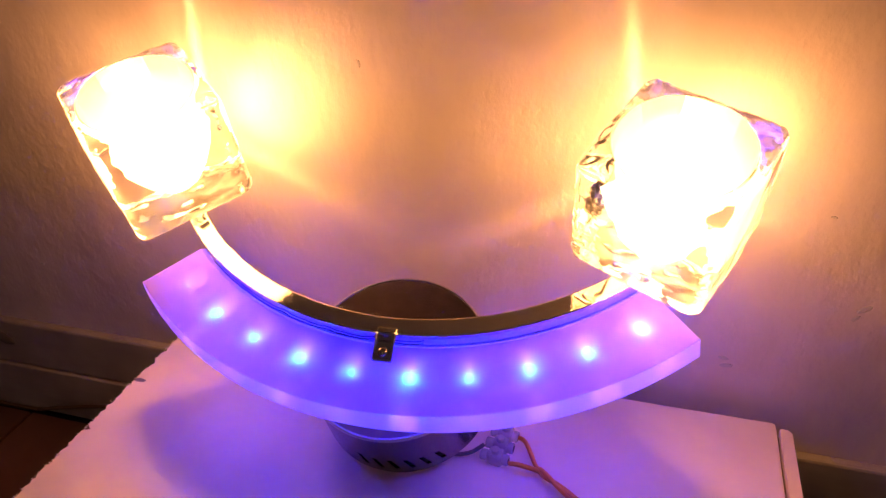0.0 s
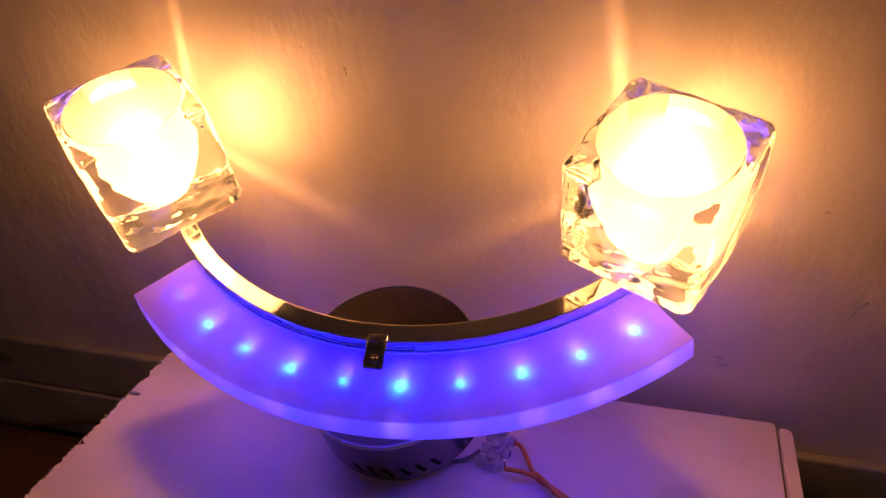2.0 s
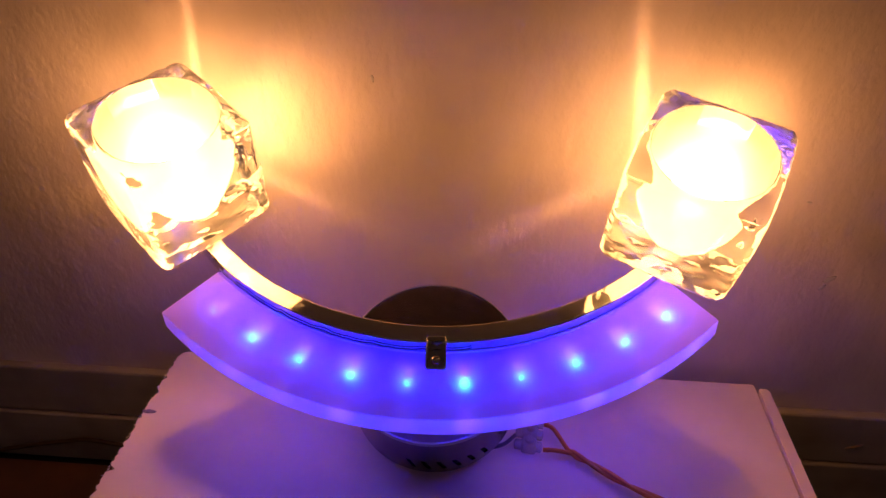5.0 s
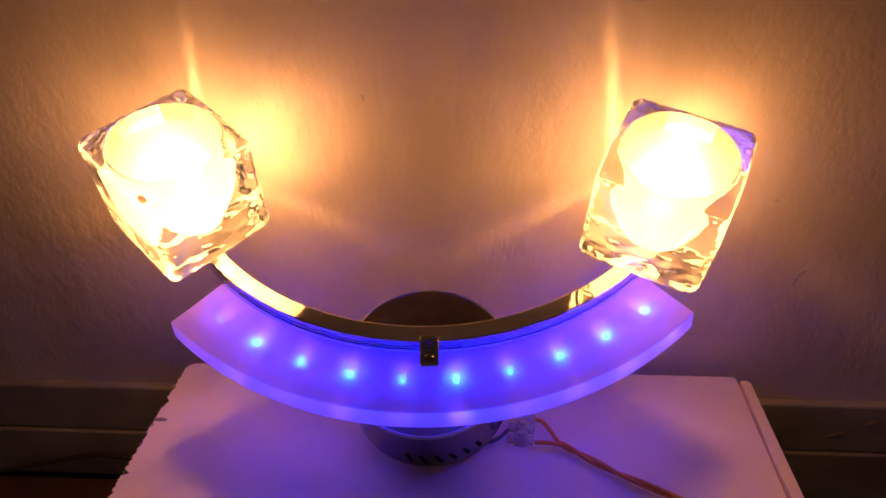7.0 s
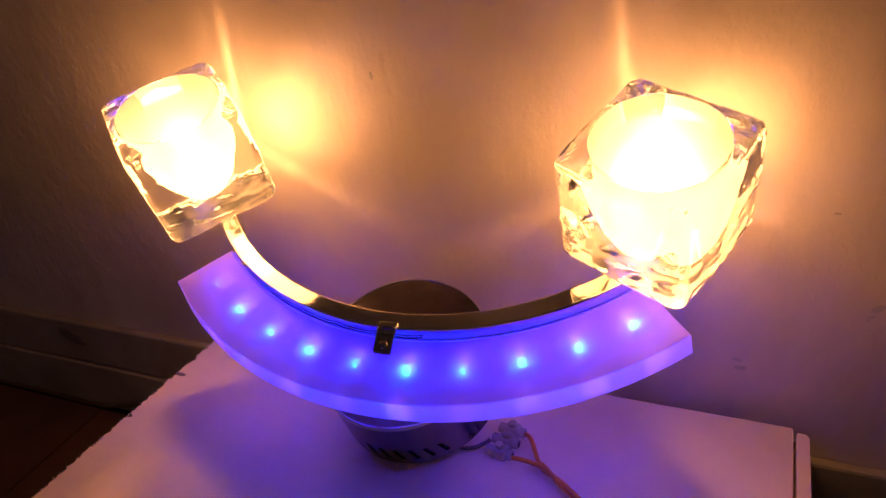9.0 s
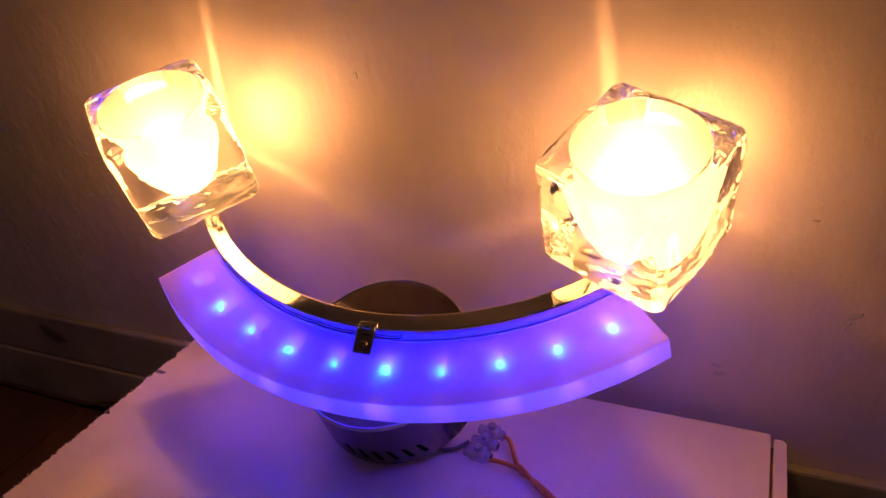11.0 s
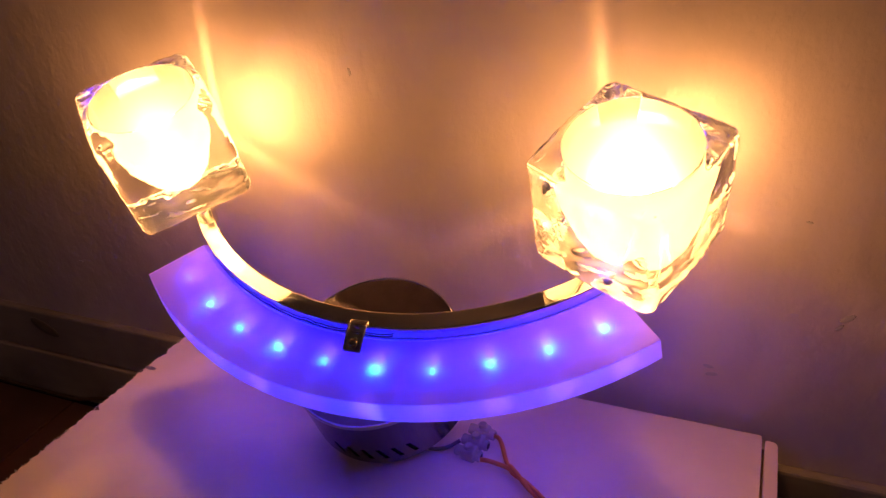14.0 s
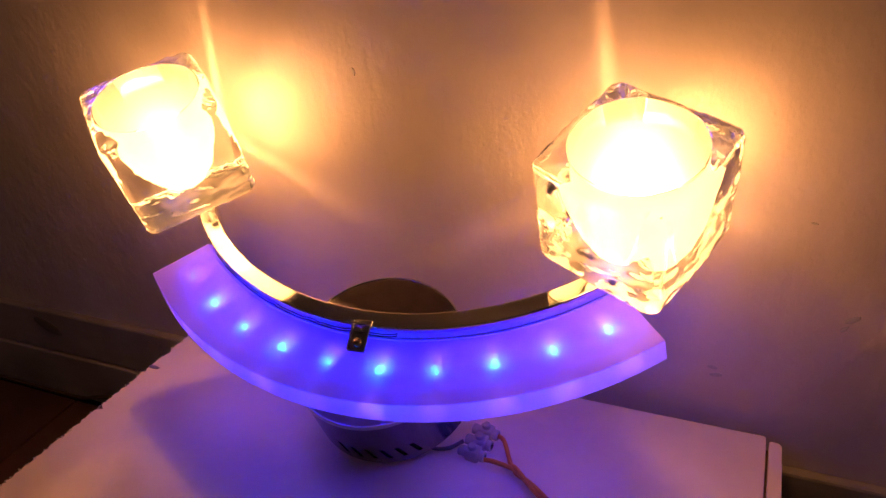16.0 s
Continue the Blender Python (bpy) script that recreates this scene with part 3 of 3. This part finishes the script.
def cube_bm(half, height, r, seed):
    """A moulded glass block with round edges, slightly uneven faces and a bowl sunk into its top."""
    bm = bmesh.new()
    bmesh.ops.create_cube(bm, size=2)
    bmesh.ops.subdivide_edges(bm, edges=bm.edges[:], cuts=47, use_grid_fill=True)
    hz = height / 2
    for v in bm.verts:
        v.tag = False
        u = v.co.copy()
        p = Vector((u.x * half, u.y * half, u.z * hz))
        inner = Vector([max(-lim + r, min(lim - r, q)) for q, lim in zip(p, (half, half, hz))])
        out = p - inner
        if out.length > 1e-9:
            p = inner + out.normalized() * r
        near_edge = sorted((abs(u.x), abs(u.y), abs(u.z)))[1] ** 4
        wav = noise.noise(p * 80 + Vector((seed, 0, 0))) * 0.0006 + noise.noise(p * 250 + Vector((0, seed, 0))) * 0.0006 * near_edge
        p = p + p.normalized() * wav
        if u.z < -0.9:
            p.z += 0.0008 * noise.noise(p * 95 + Vector((0, 0, seed)))
        swell = 0.0015 * (1 - 0.6 * u.z * u.z)
        p.x += swell * (1 - u.y * u.y) * u.x ** 3
        p.y += swell * (1 - u.x * u.x) * u.y ** 3
        flat = Vector((u.x, u.y, 0))
        s = max(abs(u.x), abs(u.y))
        if u.z > 0.999 and s < 0.99:
            way = flat.normalized() if flat.length > 1e-9 else Vector((0, 0, 0))
            if s <= 0.75:
                q = s / 0.75
                p = way * BOWL_R * q + Vector((0, 0, p.z - bowl_depth(q)))
            else:
                k = (s - 0.75) / 0.25
                p = (way * BOWL_R).lerp(Vector((p.x, p.y, 0)), k) + Vector((0, 0, p.z))
        v.co = p
        if u.z > 0.999 and s <= 0.755:
            v.tag = True
    for f in bm.faces:
        f.material_index = 1 if all(v.tag for v in f.verts) else 0
    return bm


def bowl_bm():
    bm = bmesh.new()
    rings, n = 26, 64
    rows = []
    for i in range(1, rings + 1):
        q = i / rings
        rr = BOWL_R * q
        rows.append([bm.verts.new(((rr + 0.0004) * math.cos(t), (rr + 0.0004) * math.sin(t), -bowl_depth(q) - 0.0004)) for t in [2 * math.pi * k / n for k in range(n)]])
    for a, b in zip(rows, rows[1:]):
        for k in range(n):
            bm.faces.new((a[k], a[(k + 1) % n], b[(k + 1) % n], b[k]))
    bm.faces.new(rows[0])
    return bm


def globe_bm(r):
    bm = bmesh.new()
    bmesh.ops.create_uvsphere(bm, u_segments=28, v_segments=18, radius=r)
    for v in bm.verts:
        v.co.z *= 1.0 if v.co.z > 0 else 1.08
    return bm


def shade(cx, cy, cz, turn, tip_x, tip_y, seed):
    m = Matrix.Translation((cx, cy, cz)) @ Matrix.Rotation(radians(turn), 4, "Z") @ Matrix.Rotation(radians(tip_y), 4, "Y") @ Matrix.Rotation(radians(tip_x), 4, "X")
    g = part("glass_shade", cube_bm(0.0325, 0.0644, 0.0052, seed), GLASS, lamp, "clear moulded glass cube shade", True)
    g.matrix_local = m
    g.data.materials.append(GLASS_ROUGH)
    g.visible_shadow = False
    # the bowl's mask also draws the light beams on the wall
    f = part("frosted_bowl", bowl_bm(), FROST, g, "frosted inside of the glass cube, masked to throw light beams", True)
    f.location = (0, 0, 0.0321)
    b = part("bulb", globe_bm(0.0118), BULB, g, "small round frosted bulb glowing warm white", True)
    b.location = (0, 0, -0.0085)
    c = part("filament", globe_bm(0.0013), FILAMENT, g, "tiny unseen filament emitter added to sharpen the wall beams", True)
    c.location = b.location
    # unseen stop added under the filament to hold back its downward light
    c = part("filament_shield", cyl_bm(0.0024, 0.0018, -0.0040, 0.0, 24, 0.0003), CERAMIC, g, "unseen ceramic-white stop added to block light below the filament", True)
    c.location = (0, 0, -0.0126)
    c = part("bulb_base", cyl_bm(0.0034, 0.0034, -0.0224, -0.0200, 20, 0.0004), CERAMIC, g, "white ceramic bulb base", True)
    h = part("lamp_holder", cyl_bm(0.0050, 0.0060, -0.0475, -0.0328, 28, 0.0008), CHROME, g, "short chrome lamp holder", True)
    return g


shade(-0.1504, 0.0686, 0.0562, -41.6, -2.9, 2.0, 1.3)
shade(0.1086, 0.0684, 0.0530, -23.15, 0.4, 2.1, 7.9)

# ---- terminal block and wires ----
block = new("terminal_block")
tagged(block, "milky plastic terminal block lying on the carton", "connector")
BX, BY = 0.0855, -0.0775
block.location = (BX, BY, top_z(BX, BY) + 0.0003)
block.rotation_euler = (0, 0, radians(-6))
block.scale = (0.90, 0.90, 0.84)
for i in range(3):
    yy = -0.0098 + 0.0098 * i
    part("pole", box_bm(-0.0046, 0.0046, yy - 0.0041, yy + 0.0041, 0.0, 0.0088, 0.0018, 3), NYLON, block, smooth=True)
    for x0, x1 in ((-0.0090, -0.003), (0.003, 0.0078)):
        t = part("sleeve", cyl_bm(0.0034, 0.0034, 0, x1 - x0, 16, 0.0005), NYLON, block, smooth=True)
        t.matrix_local = Matrix.Translation((x0, yy, 0.0042)) @ Matrix.Rotation(radians(90), 4, "Y")
        # flat dark disc painted as the shaded sleeve opening
        t = part("hole", cyl_bm(0.0019, 0.0019, 0, 0.0002, 12), HOLE_SHADE, block)
        t.matrix_local = Matrix.Translation((x0 - 0.00025 if x0 < 0 else x1 + 0.00005, yy, 0.0042)) @ Matrix.Rotation(radians(90), 4, "Y")
    t = part("screw_tower", cyl_bm(0.0027, 0.0025, 0, 0.003, 16, 0.0004), NYLON, block, smooth=True)
    t.location = (0, yy, 0.0085)
    t = part("terminal_screw", cyl_bm(0.0014, 0.0014, 0, 0.004, 12), SCREW, block)
    t.location = (0, yy, 0.0055)
part("web", box_bm(-0.0035, 0.0035, -0.0098, 0.0098, 0.002, 0.0065, 0.0008), NYLON, block)

cable = new("twin_cable")
tagged(cable, "twisted orange twin cable from the terminal block", "cable")


def on_top(x, y, h):
    return (x, y, top_z(x, y) + h)


tail = [(0.1068, -0.0885), (0.118, -0.0965), (0.1372, -0.1097), (0.1687, -0.1260), (0.1991, -0.1465), (0.236, -0.178)]


def along(points, steps):
    """Points at even steps between the given ones."""
    for a, b in zip(points, points[1:]):
        for k in range(steps):
            yield a[0] + (b[0] - a[0]) * k / steps, a[1] + (b[1] - a[1]) * k / steps
    yield points[-1]


for turn0, start, bend in ((0, (0.0935, -0.0695, 0.0045), (0.0985, -0.0745, 0.0065)), (180, (0.0925, -0.0895, 0.0045), (0.0985, -0.0905, 0.006))):
    pts = [on_top(*start), on_top(*bend)]
    for k, (x, y) in enumerate(along(tail, 4)):
        turn = radians(turn0 + 40 * k)
        lift = 0.0042 + 0.0011 * math.sin(turn)
        pts.append(on_top(x - 0.0008 * math.cos(turn), y + 0.0015 * math.cos(turn), lift))
    sy = 0.0011 * math.cos(radians(turn0))
    pts += [(0.2465, -0.189 + sy, 0.11), (0.252, -0.2 + sy, 0.04), (0.28, -0.24 + sy, 0.0025), (0.45, -0.34 + sy, 0.0025)]
    part("wire", tube_bm(pts, 0.00125), ORANGE, cable, "orange insulated wire")
feed = mesh_ob("feed_wire", tube_bm([on_top(0.077, -0.080, 0.0045), on_top(0.070, -0.086, 0.002), on_top(0.060, -0.088, 0.0015), on_top(0.045, -0.080, 0.003)], 0.0011), GREY_WIRE)
tagged(feed, "thin dark wire from the canopy to the terminal block", "wire")

# a lifted brown strip edge along the foot of the baseboard, its hump placed to fit the camera's view
run = [(-0.50, 0.0024), (-0.40, 0.0024), (-0.335, 0.005), (-0.305, 0.0125), (-0.2774, 0.0200), (-0.2600, 0.0240), (-0.2406, 0.0280), (-0.2267, 0.0264),
       (-0.2108, 0.0242), (-0.1984, 0.0208), (-0.175, 0.013), (-0.150, 0.005), (-0.115, 0.0024), (-0.05, 0.0024)]
strip_ob = mesh_ob("strip_edge", tube_bm([(x, -0.0112, max(0.0019, z - 0.003)) for x, z in run], 0.0018), BROWN_STRIP, True)
tagged(strip_ob, "thin brown lifted strip edge along the foot of the baseboard", "cable")
